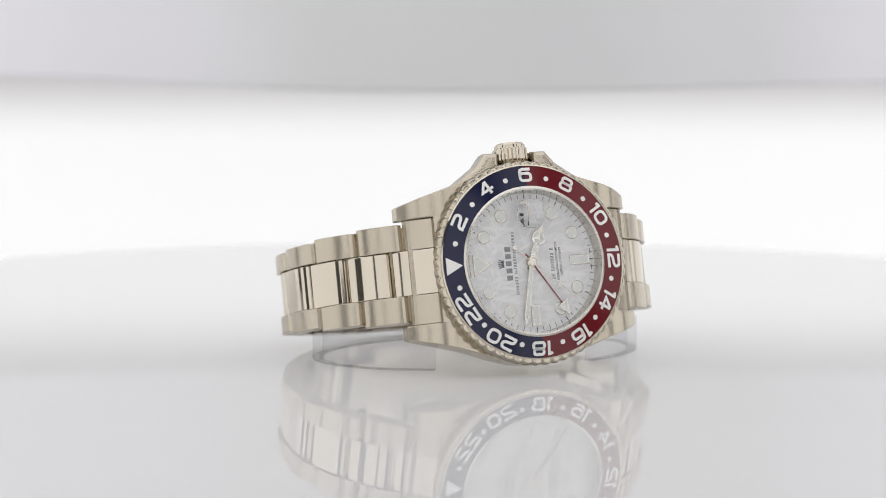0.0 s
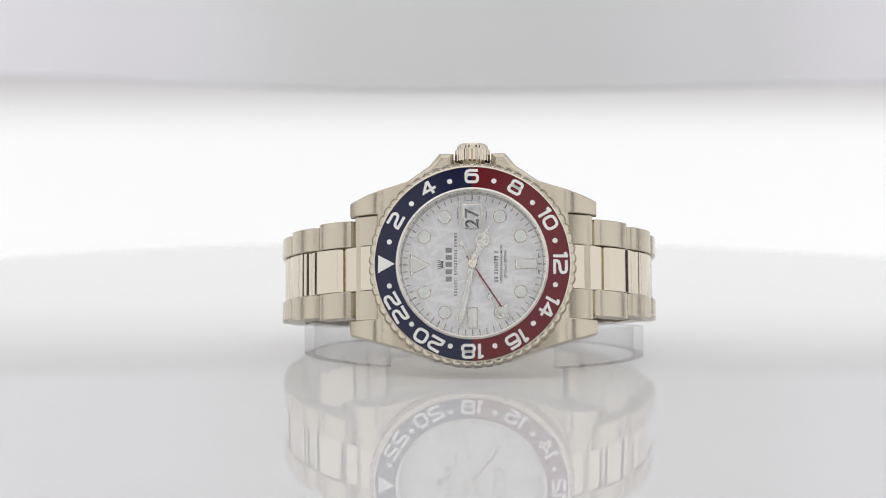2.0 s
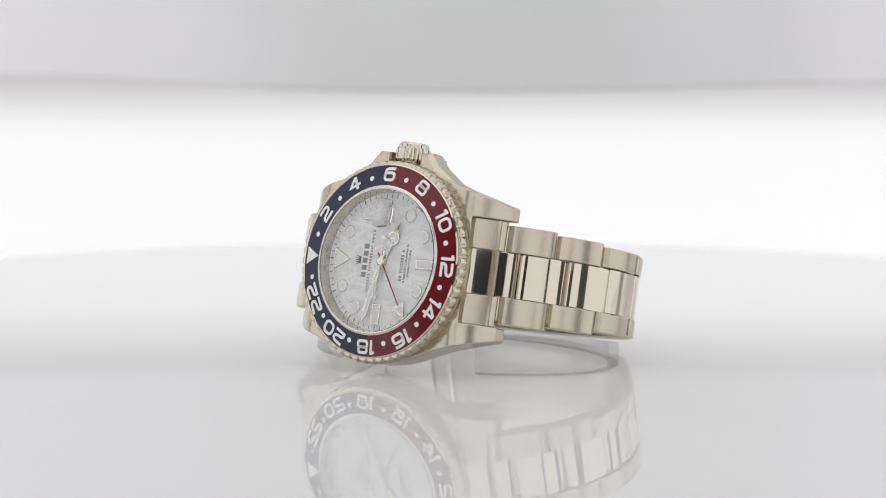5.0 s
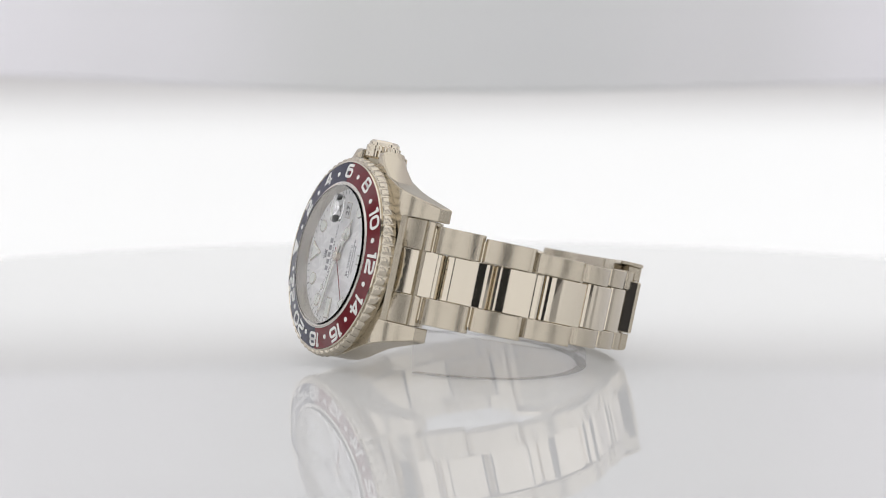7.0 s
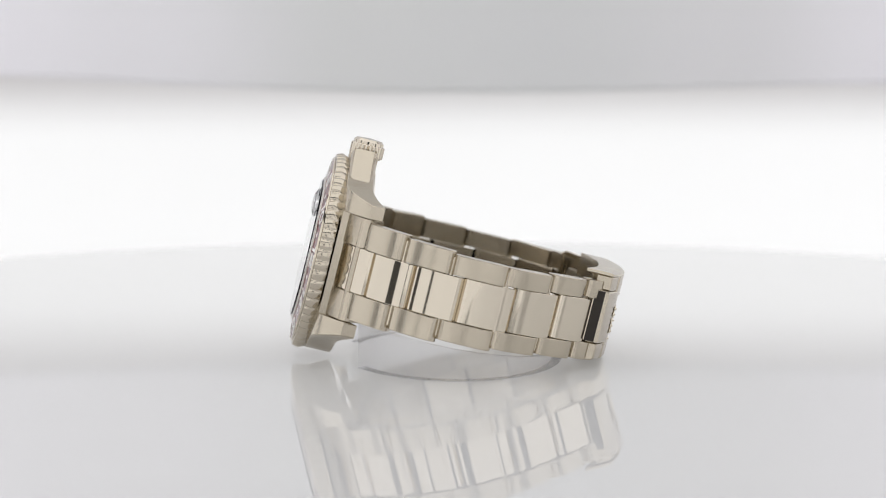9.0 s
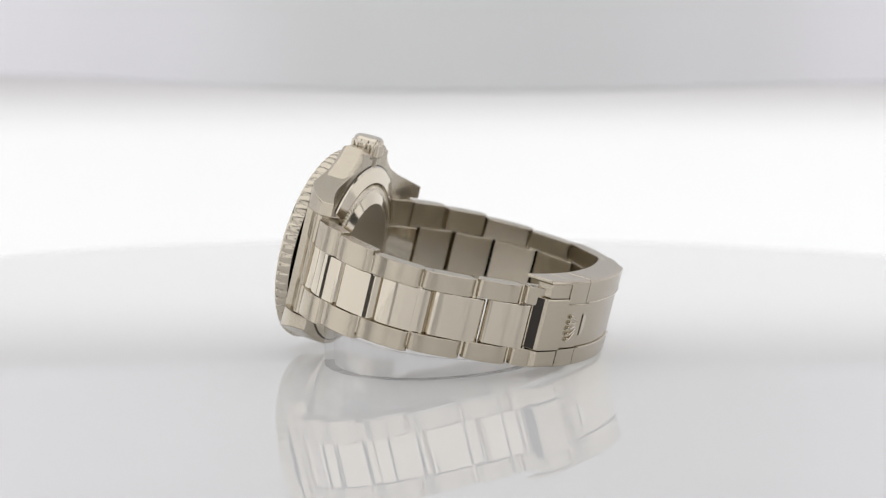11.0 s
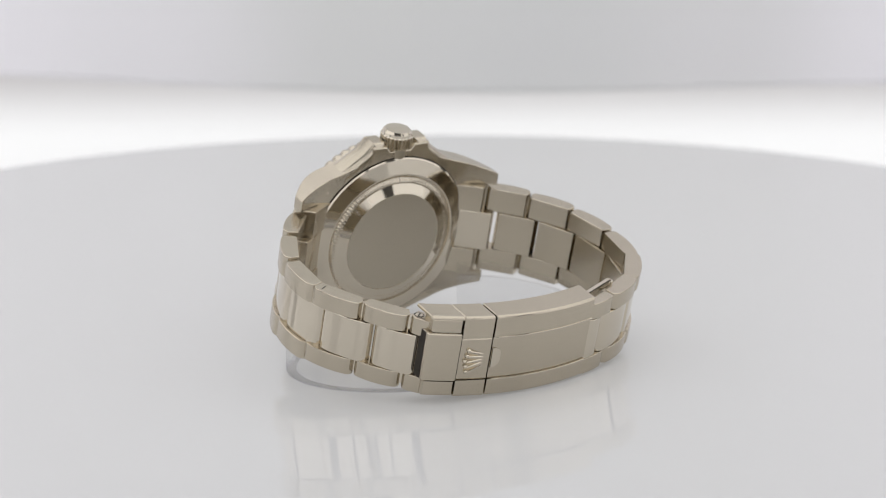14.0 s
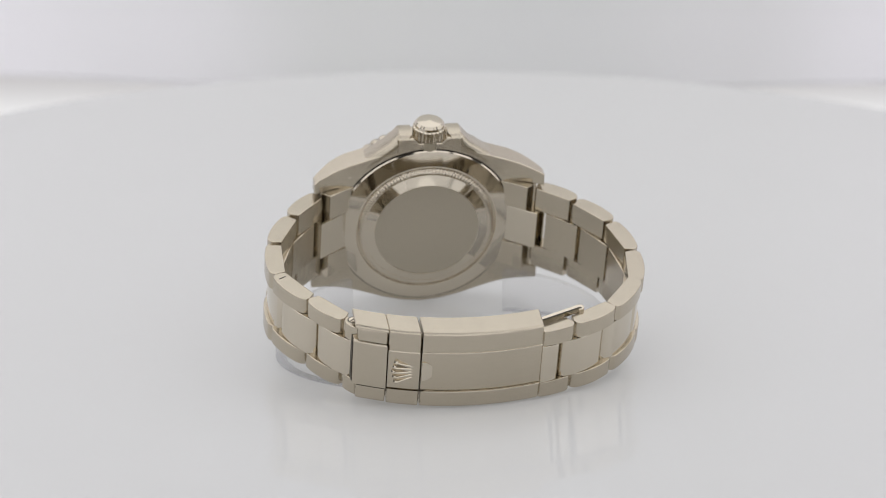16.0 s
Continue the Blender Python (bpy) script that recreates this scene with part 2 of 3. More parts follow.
# ---- holder ----
def holder_ring(z0, top, proud):
    """Open oval ring wall from z0 up to top(y)."""
    bm = bmesh.new()
    cx, cy, ax, ay, wall = 3.0, -2.0, 34.6, 22.4, 2.0
    a0, a1, n = -60.0, 241.0, 90
    rings = []
    for k in range(n + 1):
        a = radians(a0 + (a1 - a0) * k / n)
        c, s = math.cos(a), math.sin(a)
        high = top(cy + (ay - 1) * s)
        e = min(0.3, (high - z0) * 0.3)
        ring = []
        for off, z in ((-proud, z0), (wall + proud, z0), (wall + proud, high - e), (wall + proud - e, high), (e - proud, high), (-proud, high - e)):
            ring.append(bm.verts.new((cx + (ax - wall + off) * c, cy + (ay - wall + off) * s, z)))
        rings.append(ring)
    for k in range(n):
        for i in range(6):
            j = (i + 1) % 6
            bm.faces.new((rings[k][i], rings[k][j], rings[k + 1][j], rings[k + 1][i]))
    bm.faces.new(rings[0]), bm.faces.new(rings[-1][::-1])
    return bm


holder = thing("watch_holder", "clear acrylic open ring stand inside the watch bracelet", "stand")
# the upper rim slopes down towards the clasp, under the bracelet's lower edge
wall_part = part("ring_wall", holder_ring(0.22, lambda y: max(1.2, 9.7 - 0.179 * (y + 23.2)), 0.0), ACRYLIC, holder)
foot_part = part("foot_rim", holder_ring(0.02, lambda y: 0.21, 0.05), FROST, holder, "frosted lower edge of the clear stand")
for ob in (wall_part, foot_part):
    ob.visible_shadow = False

# ---- watch: x from twelve to six, y from the glass to the back, z towards the winding crown ----
watch = thing("wristwatch", "white gold wristwatch with blue and red bezel on its side", "watch")


def case_mesh():
    """Middle case with four lugs and crown guards, lofted along x."""
    bm = bmesh.new()

    def outer(x):
        return float(np.interp(abs(x), (0, 4, 8, 11, 15, 20.5, 23.4, 24.4), (19.7, 19.3, 18.3, 17.2, 15.85, 14.25, 13.3, 12.9)))

    def top(x):
        x = abs(x)
        return 3.3 + (0 if x < 16 else 0.08 * (x - 16) ** 2)

    def bottom(x):
        x = abs(x)
        return 8.6 + (0 if x < 15 else 0.033 * (x - 15) ** 2)

    def loft(xs, lo, hi):
        rings = []
        for x in xs:
            z0, z1 = lo(x), hi(x)
            t, b = top(x), bottom(x)
            rings.append([bm.verts.new(c) for c in ((x, t, z0), (x, t, z1), (x, b, z1), (x, b, z0))])
        for p, q in zip(rings, rings[1:]):
            for i in range(4):
                j = (i + 1) % 4
                bm.faces.new((p[i], p[j], q[j], q[i]))
        bm.faces.new(rings[0]), bm.faces.new(rings[-1][::-1])

    loft([-18.5 + 37 * k / 24 for k in range(25)], lambda x: -10.3, lambda x: 10.3)
    long = [-24.2 + 48.4 * k / 56 for k in range(57)]
    loft(long, lambda x: 10.3, outer)
    loft(long, lambda x: -outer(x), lambda x: -10.3)
    bmesh.ops.recalc_face_normals(bm, faces=bm.faces)
    sharp = []
    for e in bm.edges:
        mid = (e.verts[0].co + e.verts[1].co) / 2
        inner = abs(abs(mid.z) - 10.3) < 1e-3 and abs(mid.x) < 18.6
        if len(e.link_faces) == 2 and e.calc_face_angle(0) > radians(50) and not inner and abs(mid.z) > 10.2:
            sharp.append(e)
    bmesh.ops.bevel(bm, geom=sharp, offset=0.2, segments=2, affect="EDGES", profile=0.5)
    return bm


case = part("case", case_mesh(), BRUSHED, watch, "brushed white gold case with four lugs", angle=17)


def guards_mesh(sx):
    pts = [(sx * 3.7, 12.0), (sx * 3.7, 22.15), (sx * 6.4, 22.2), (sx * 8.4, 19.8), (sx * 13.6, 16.2), (sx * 15.5, 12.0)]
    if sx < 0:
        pts = pts[::-1]
    to_case = Matrix(((1, 0, 0, 0), (0, 0, 1, 0), (0, 1, 0, 0), (0, 0, 0, 1)))
    return prism(pts, 3.3, 8.62, to_case, 1.4, 5)


for sx in (-1, 1):
    part("crown_guard", guards_mesh(sx), BRUSHED, case)

notch = [(-7.0, 16.0), (-6.9, 21.4), (-3.4, 21.35), (-2.4, 20.2), (2.4, 20.2), (3.4, 21.35), (6.9, 21.4), (7.0, 16.0)]
part("crown_guard", prism(notch, 6.9, 8.66, Matrix(((1, 0, 0, 0), (0, 0, 1, 0), (0, 1, 0, 0), (0, 0, 0, 1))), 0.35, 2), BRUSHED, case)

# winding crown
def crown_wave(a, r, y, i):
    return r * (1 - 0.075 * (0.5 + 0.5 * math.cos(a * 24)) ** 2) if 2 <= i <= 3 else r


crown = turned([(0.01, 0), (3.0, 0), (3.45, 0.4), (3.45, 2.6), (3.12, 2.8), (3.05, 3.35), (2.6, 3.8), (0.01, 4.05)], 192, crown_wave, closed=False)
crown.transform(Matrix.Translation((0, 6.4, 20.4)) @ Matrix(((1, 0, 0, 0), (0, 0, 1, 0), (0, 1, 0, 0), (0, 0, 0, 1))))
part("winding_crown", crown, POLISHED, watch, "fluted white gold winding crown")
stem = turned([(0.01, 16), (2.6, 16), (2.6, 20.5), (0.01, 20.5)], 32, closed=False)
stem.transform(Matrix.Translation((0, 6.4, 0)) @ Matrix(((1, 0, 0, 0), (0, 0, 1, 0), (0, 1, 0, 0), (0, 0, 0, 1))))
part("crown_tube", stem, SATIN, watch)

# bezel
def coin(a, r, y, i):
    if i in (2, 3):
        w = (a * 60 / (2 * math.pi)) % 1.0
        return r - 0.36 * (1 - math.sqrt(max(0.0, (math.sin(math.pi * w) - 0.3) / 0.7))) * (1.0 if i == 2 else 0.85)
    return r


bezel = part("bezel", turned([(14.1, 2.4), (18.85, 0.55), (19.8, 0.8), (20.15, 2.0), (19.5, 3.4), (14.1, 3.4)], 960, coin), SATIN_EDGE, watch, "satin scalloped bezel ring", angle=50)
INSERT = [(14.75, -0.3), (18.72, 0.35), (18.8, 0.5), (18.76, 0.9), (14.75, 0.9)]
part("insert", turned(INSERT, 90, arc=(90, 270)), BLUE, bezel, "glossy blue ceramic half ring")
part("insert", turned(INSERT, 90, arc=(-90, 90)), RED, bezel, "glossy red ceramic half ring")
part("insert_rim", turned([(18.72, 0.4), (18.84, 0.24), (19.08, 0.42), (19.04, 0.8), (18.72, 0.8)], 160), POLISHED, bezel)
SLOPE = math.atan(0.163)


def insert_place(hour, r=16.55):
    y = -0.3 + (r - 14.75) * 0.163
    return on_face(180 - 15 * hour, r, y - 0.02) @ Matrix.Rotation(-SLOPE, 4, "X")


def stroke(points, closed=False, wide=0.56, h=0.05):
    """A flat band of even width along a line of points, with mitred joints."""
    bm = bmesh.new()
    pts = [Vector(p) for p in points]
    n = len(pts)
    cols = []
    for i, p in enumerate(pts):
        a = (p - pts[i - 1]).normalized() if closed or i else None
        b = (pts[(i + 1) % n] - p).normalized() if closed or i < n - 1 else None
        a, b = a or b, b or a
        na, nb = Vector((-a.y, a.x)), Vector((-b.y, b.x))
        m = (na + nb).normalized()
        m *= wide / 2 / max(0.5, m.dot(na))
        cols.append([bm.verts.new((q.x, q.y, z)) for q, z in ((p + m, -h), (p + m, h), (p - m, h), (p - m, -h))])
    for i in range(n if closed else n - 1):
        p, q = cols[i], cols[(i + 1) % n]
        for k in range(4):
            bm.faces.new((p[k], p[(k + 1) % 4], q[(k + 1) % 4], q[k]))
    if not closed:
        bm.faces.new(cols[0]), bm.faces.new(cols[-1][::-1])
    return bm


def loop(x0, y0, x1, y1, r):
    """Rounded rectangle."""
    out = []
    for cx, cy, a0 in ((x1 - r, y1 - r, 0), (x0 + r, y1 - r, 90), (x0 + r, y0 + r, 180), (x1 - r, y0 + r, 270)):
        out += [(cx + r * math.cos(radians(a0 + 22.5 * k)), cy + r * math.sin(radians(a0 + 22.5 * k))) for k in range(5)]
    return out


DIGITS = {
    "0": (2.85, [(loop(-1.12, -1.15, 1.12, 1.15, 0.8), True)]),
    "1": (1.25, [([(-0.45, 0.85), (0.1, 1.15), (0.3, 1.15), (0.3, -1.43)], False)]),
    "2": (2.85, [([(-1.3, 1.15), (0.5, 1.15), (0.9, 1.02), (1.12, 0.7), (1.12, 0.4), (0.95, 0.1), (0.5, -0.08), (-0.6, -0.22), (-1.0, -0.4), (-1.15, -0.7), (-1.15, -1.15), (1.35, -1.15)], False)]),
    "4": (2.9, [([(0.5, -1.43), (0.5, 1.3)], False), ([(0.35, 1.2), (-1.15, -0.5), (1.4, -0.5)], False)]),
    "6": (2.85, [(loop(-1.12, -1.15, 1.12, 0.3, 0.55), True), ([(-1.12, -0.4), (-1.12, 0.5), (-0.95, 0.95), (-0.5, 1.15), (1.15, 1.15)], False)]),
    "8": (2.85, [(loop(-1.0, 0.06, 1.0, 1.15, 0.45), True), (loop(-1.14, -1.15, 1.14, 0.06, 0.5), True)]),
}


def numeral_mesh(hour):
    text = str(hour)
    total = sum(DIGITS[c][0] for c in text) + 0.35 * (len(text) - 1)
    x, out = -total / 2, []
    for c in text:
        wide, lines = DIGITS[c]
        for points, closed in lines:
            out.append(stroke([(px + x + wide / 2, py) for px, py in points], closed))
        x += wide + 0.35
    bm = joined(*out)
    bm.transform(insert_place(hour, 17.0))
    return bm


for hour in range(2, 24, 2):
    part("numeral", numeral_mesh(hour), WHITE, bezel, "white engraved hour numeral", smooth=False)
for hour in range(1, 24, 2):
    part("dot", prism(disc_points(0.5, 20), -0.04, 0.04, insert_place(hour)), WHITE, bezel, smooth=False)
part("triangle", prism([(-1.75, 1.65), (0, -1.6), (1.75, 1.65)], -0.05, 0.05, insert_place(0), 0.02, 1), WHITE, bezel, "white triangle mark", smooth=False)

# rehaut, dial, glass
part("inner_ring", turned([(14.75, -0.42), (14.75, 2.4), (13.55, 2.4), (14.1, -0.62), (14.4, -0.65)], 120), FLANGE, watch, "polished inner flange ring")
DY = 2.0
dial = part("dial", turned([(0.01, DY), (13.7, DY), (13.7, DY + 0.25), (0.01, DY + 0.25)], 96, closed=False), DIAL, watch, "silvery streaked meteorite dial", smooth=False)
for k in range(60):
    if k % 5:
        part("minute_mark", prism([(-0.06, -0.4), (0.06, -0.4), (0.06, 0.4), (-0.06, 0.4)], 0, 0.02, on_face(180 - 6 * k, 13.05, DY)), GREY_INK, dial, smooth=False)
    else:
        part("minute_mark", prism([(-0.1, -0.45), (0.1, -0.45), (0.1, 0.45), (-0.1, 0.45)], 0, 0.02, on_face(180 - 6 * k, 13.05, DY)), GREY_INK, dial, smooth=False)
for h in range(12):
    a = 180 - 30 * h
    if h == 3:
        continue
    if h == 0:
        rim, fill, r = [(-2.15, 1.9), (0, -2.1), (2.15, 1.9)], [(-1.65, 1.58), (0, -1.45), (1.65, 1.58)], 10.2
    elif h in (6, 9):
        rim, fill, r = [(-1.0, -2.1), (1.0, -2.1), (1.0, 2.1), (-1.0, 2.1)], [(-0.72, -1.82), (0.72, -1.82), (0.72, 1.82), (-0.72, 1.82)], 10.4
    else:
        rim, fill, r = disc_points(1.3, 32), disc_points(1.05, 32), 10.75
    mk = part("hour_marker", prism(rim, 0, 0.34, on_face(a, r, DY), 0.1, 1), HAND, dial, "polished applied hour marker")
    part("lume_fill", prism(fill, 0.1, 0.37, on_face(a, r, DY)), LUME, mk, smooth=False)

# printed lines: up is towards twelve
def bars(cx, spans, tall):
    """Plain bars for writing: rows across z at x = cx."""
    out = []
    for c, w in spans:
        out.append(box(cx - tall / 2, cx + tall / 2, DY - 0.03, DY, c - w / 2, c + w / 2))
    return joined(*out)


def letter_bars(x, z0, z1, tall, step, fill=0.3):
    """A row of letter-sized marks, two thin upright bars each."""
    n = max(1, round((z1 - z0) / step))
    w = (z1 - z0) / n
    return bars(x, [(z0 + (k + 0.5 + d) * w, w * fill) for k in range(n) for d in (-0.22, 0.22)], tall)


part("print_bar", bars(-4.6, [(-2.8 + 1.4 * k, 0.95) for k in range(5)], 1.2), PALE_INK, dial, "grey printed name bar", smooth=False)
for z0, z1 in ((-6.2, -2.6), (-2.1, 2.9), (3.4, 6.2)):
    part("print_bar", letter_bars(-3.25, z0, z1, 0.6, 0.6, 0.2), GREY_INK, dial, smooth=False)
for z0, z1 in ((-3.6, -2.4), (-2.0, 1.7), (2.1, 2.7)):
    part("print_bar", letter_bars(4.6, z0, z1, 0.75, 0.62, 0.22), GREY_INK, dial, smooth=False)
for row, words, wide in ((5.6, "SUPERLATIVE CHRONOMETER", 0.9), (6.4, "OFFICIALLY CERTIFIED", 0.86)):
    at = on_face(0, row, DY, "twelve")
    part("print", letters(words, 0.62, at, 0.015, 0.008, wide), INK, dial, "small dark printed words", smooth=False)
part("print_bar", bars(12.85, [(-1.6, 0.9), (1.6, 0.9)], 0.16), GREY_INK, dial, smooth=False)
emblem = [prism([(-0.75, -0.55), (0.75, -0.55), (0.6, -0.2), (-0.6, -0.2)], 0, 0.12, on_face(180, 6.2, DY, "twelve"))]
for q in (-2, -1, 0, 1, 2):
    emblem.append(prism([(q * 0.26 - 0.12, -0.3), (q * 0.26 + 0.12, -0.3), (q * 0.45 + 0.05, 0.75 - 0.1 * abs(q)), (q * 0.45 - 0.05, 0.75 - 0.1 * abs(q))], 0, 0.12, on_face(180, 6.2, DY, "twelve")))
part("emblem", joined(*emblem), GREY_INK, dial, "small applied metal emblem", smooth=False)
window = part("date_window", box(-1.08, 1.08, DY - 0.06, DY, 7.7, 10.9), POLISHED, dial, "white date window", smooth=False)
part("date_disc", box(-0.95, 0.95, DY - 0.09, DY - 0.06, 7.85, 10.75), DATE_WHITE, window, smooth=False)
part("date_number", letters("27", 2.05, on_face(90, 9.3, DY - 0.1, "twelve"), 0.012, 0.03, 1.0), INK, window, "black date number 27", smooth=False)

glass = part("crystal", turned([(0.01, -0.95), (13.9, -0.95), (14.1, -0.75), (14.1, -0.2), (0.01, -0.2)], 96, closed=False), SAPPHIRE, watch, "flat clear sapphire crystal")
glass.visible_shadow = False


def lens_mesh():
    bm = bmesh.new()
    n, half = 36, 2.9
    grid = {}
    for i in range(n + 1):
        for j in range(n + 1):
            u, v = 2 * i / n - 1, 2 * j / n - 1
            su, sv = u * math.sqrt(1 - 0.32 * v * v), v * math.sqrt(1 - 0.32 * u * u)
            h = max(0.1, 0.98 - 0.8 * (su * su + sv * sv))
            if i in (0, n) or j in (0, n):
                h = 0.0
            grid[i, j] = bm.verts.new((half * su, -0.96 - h, 9.3 + half * sv))
    for i in range(n):
        for j in range(n):
            bm.faces.new((grid[i, j], grid[i + 1, j], grid[i + 1, j + 1], grid[i, j + 1]))
    rim = [grid[i, 0] for i in range(n)] + [grid[n, j] for j in range(n)] + [grid[i, n] for i in range(n, 0, -1)] + [grid[0, j] for j in range(n, 0, -1)]
    bm.faces.new(rim)
    return bm


lens = part("magnifier", lens_mesh(), LENS, glass, "raised date magnifier lens", angle=60)
lens.visible_shadow = False

# hands: built pointing to twelve, turned into place
def hand(name, outline_meshes, material, turn, label):
    bm = joined(*outline_meshes)
    bm.transform(Matrix.Rotation(radians(turn), 4, "Y"))
    return part(name, bm, material, watch, label)


def flat(points, y, thick=0.12):
    """Outline in (across, along) with along towards twelve."""
    return prism(points, 0, thick, on_face(180, 0, y), 0.03, 1)


def lumed(ob, meshes, turn):
    bm = joined(*meshes)
    bm.transform(Matrix.Rotation(radians(turn), 4, "Y"))
    part("lume_fill", bm, LUME, ob, smooth=False)


HOUR, MINUTE, GMT = 113.5, 281.6, 236.2
hh = hand("hour_hand", [flat([(-0.45, -1.6), (0.45, -1.6), (0.62, 3.9), (-0.62, 3.9)], 1.62), flat(disc_points(1.45, 32, 0, 5.1), 1.62), flat([(-0.6, 6.3), (0.6, 6.3), (0.0, 8.5)], 1.62)], HAND, HOUR, "polished hour hand with a round lume disc")
lumed(hh, [flat([(-0.32, 0.9), (0.32, 0.9), (0.4, 3.6), (-0.4, 3.6)], 1.49, 0.03)] + [flat([(0.06 * math.cos(t) + 0.1 * math.cos(t), 5.1 + 0.16 * math.sin(t))] + [(1.15 * math.cos(t + d), 5.1 + 1.15 * math.sin(t + d)) for d in (-0.93, -0.6, -0.3, 0, 0.3, 0.6, 0.93)], 1.49, 0.03) for t in (math.pi / 6, 5 * math.pi / 6, 1.5 * math.pi)], HOUR)
gh = hand("gmt_hand", [flat([(-0.17, -2.0), (0.17, -2.0), (0.13, 10.8), (-0.13, 10.8)], 1.42, 0.08)], RED_PAINT, GMT, "thin red second time zone hand")
tip = flat([(-1.35, 10.0), (1.35, 10.0), (0.0, 13.0)], 1.42, 0.1)
tip.transform(Matrix.Rotation(radians(GMT), 4, "Y"))
gt = part("arrow_tip", tip, HAND, gh, "polished triangle tip with pale lume")
lumed(gh, [flat([(-0.95, 10.25), (0.95, 10.25), (0.0, 12.4)], 1.31, 0.03)], GMT)
mh = hand("minute_hand", [flat([(-0.42, -2.2), (0.42, -2.2), (0.62, 10.6), (0.0, 12.6), (-0.62, 10.6)], 1.22)], HAND, MINUTE, "polished minute hand with pale lume")
lumed(mh, [flat([(-0.27, 1.2), (0.27, 1.2), (0.38, 10.4), (0.0, 11.4), (-0.38, 10.4)], 1.09, 0.03)], MINUTE)
part("hand_hub", turned([(0.01, 0.82), (0.75, 0.82), (0.95, 0.95), (0.95, 1.9), (0.01, 1.9)], 32, closed=False), POLISHED, watch)
second = part("second_hand", joined(flat([(-0.09, -4.9), (0.09, -4.9), (0.06, 11.5), (-0.06, 11.5)], 0.98, 0.08), flat(disc_points(0.62, 24, 0, 7.2), 0.98, 0.1), flat(disc_points(0.5, 20, 0, -4.5), 0.98, 0.08), flat(disc_points(0.6, 24), 0.98, 0.18)), HAND, watch, "thin polished second hand with a lume dot")
part("lume_dot", flat(disc_points(0.45, 20, 0, 7.2), 0.87, 0.03), LUME, second, smooth=False)

# case back
back = part("case_back", turned([(0.01, 8.0), (18.5, 8.0), (18.5, 8.85), (18.2, 9.05), (15.2, 9.75), (14.9, 9.7), (14.75, 9.3), (14.3, 9.3), (13.95, 9.7), (13.4, 9.9), (11.1, 10.8), (11.0, 10.75), (0.01, 10.75)], 160, closed=False), POLISHED, watch, "polished screw-down case back")
part("groove", turned([(18.45, 8.4), (18.45, 8.68), (18.75, 8.68), (18.75, 8.4)], 120), DARK, back, "dark seam round the case back")
part("centre_plate", turned([(0.01, 10.5), (10.9, 10.5), (11.0, 10.78), (0.01, 10.8)], 96, closed=False), SATIN, back, "satin brushed plain centre disc")


def flute(a, r, y, i):
    return r - (0.3 * (0.5 + 0.5 * math.cos(a * 120)) if i in (1, 2) else 0)


part("fluted_ring", turned([(13.2, 9.2), (14.7, 9.2), (14.4, 9.85), (13.2, 10.0)], 960, flute), POLISHED, back, "finely fluted ring", angle=60)

# ---- bracelet ----
SIX = [(21.5, 7.0), (24.0, 8.7), (30.8, 16.1), (35.6, 25.4), (35.9, 36.5), (30.2, 45.8), (24.0, 53.4), (20.6, 57.4)]
TWELVE = [(-21.5, 7.0), (-23.8, 8.6), (-31.3, 14.7), (-37.3, 22.9), (-39.7, 33.6), (-38.0, 44.6), (-30.8, 53.8), (-21.5, 58.8), (-14.0, 61.0)]
THICK = 2.9


def half_width(y):
    return float(np.interp(y, (8.5, 15, 24, 36, 46, 54), (9.85, 9.35, 8.7, 8.0, 7.9, 7.95)))


def sag(y):
    return float(np.interp(y, (8, 24, 36, 46, 54), (0.0, 0.2, 0.35, 0.7, 1.05)))


def link_piece(p, q, inward, z0, z1, bulge, trim0=0.2, trim1=0.2, thick=THICK, drop=0.0):
    """One solid link piece between two hinge points of the outer line: domed outside, rounded ends."""
    p, q = Vector(p), Vector(q)
    u = (q - p).normalized()
    n = Vector((-u.y, u.x))
    if n.dot(inward) > 0:
        n = -n
    length = (q - p).length
    pts = []
    e = 1.15
    for k in range(17):
        s = 0.5 - 0.5 * math.cos(math.pi * k / 16)
        along = trim0 + (length - trim0 - trim1) * s
        edge = min(along - trim0, length - trim1 - along)
        round_off = e - math.sqrt(max(0, e * e - max(0, e - edge) ** 2))
        pts.append((along, bulge * (1 - (2 * s - 1) ** 2) - round_off - drop))
    pts += [(length - trim1 - 0.2, -thick * 0.55), (length - trim1 - 0.75, -thick), (trim0 + 0.75, -thick), (trim0 + 0.2, -thick * 0.55)]
    flat_pts = [(p.x + u.x * a + n.x * b, p.y + u.y * a + n.y * b) for a, b in pts]
    return prism(flat_pts, z0, z1, None, 0.14, 2)


def shifted(points, i, d):
    """The point d millimetres along the line from points[i]."""
    a, b = Vector(points[i]), Vector(points[min(i + 1, len(points) - 1)])
    return tuple(a + (b - a).normalized() * d) if (b - a).length > 0 else tuple(a)


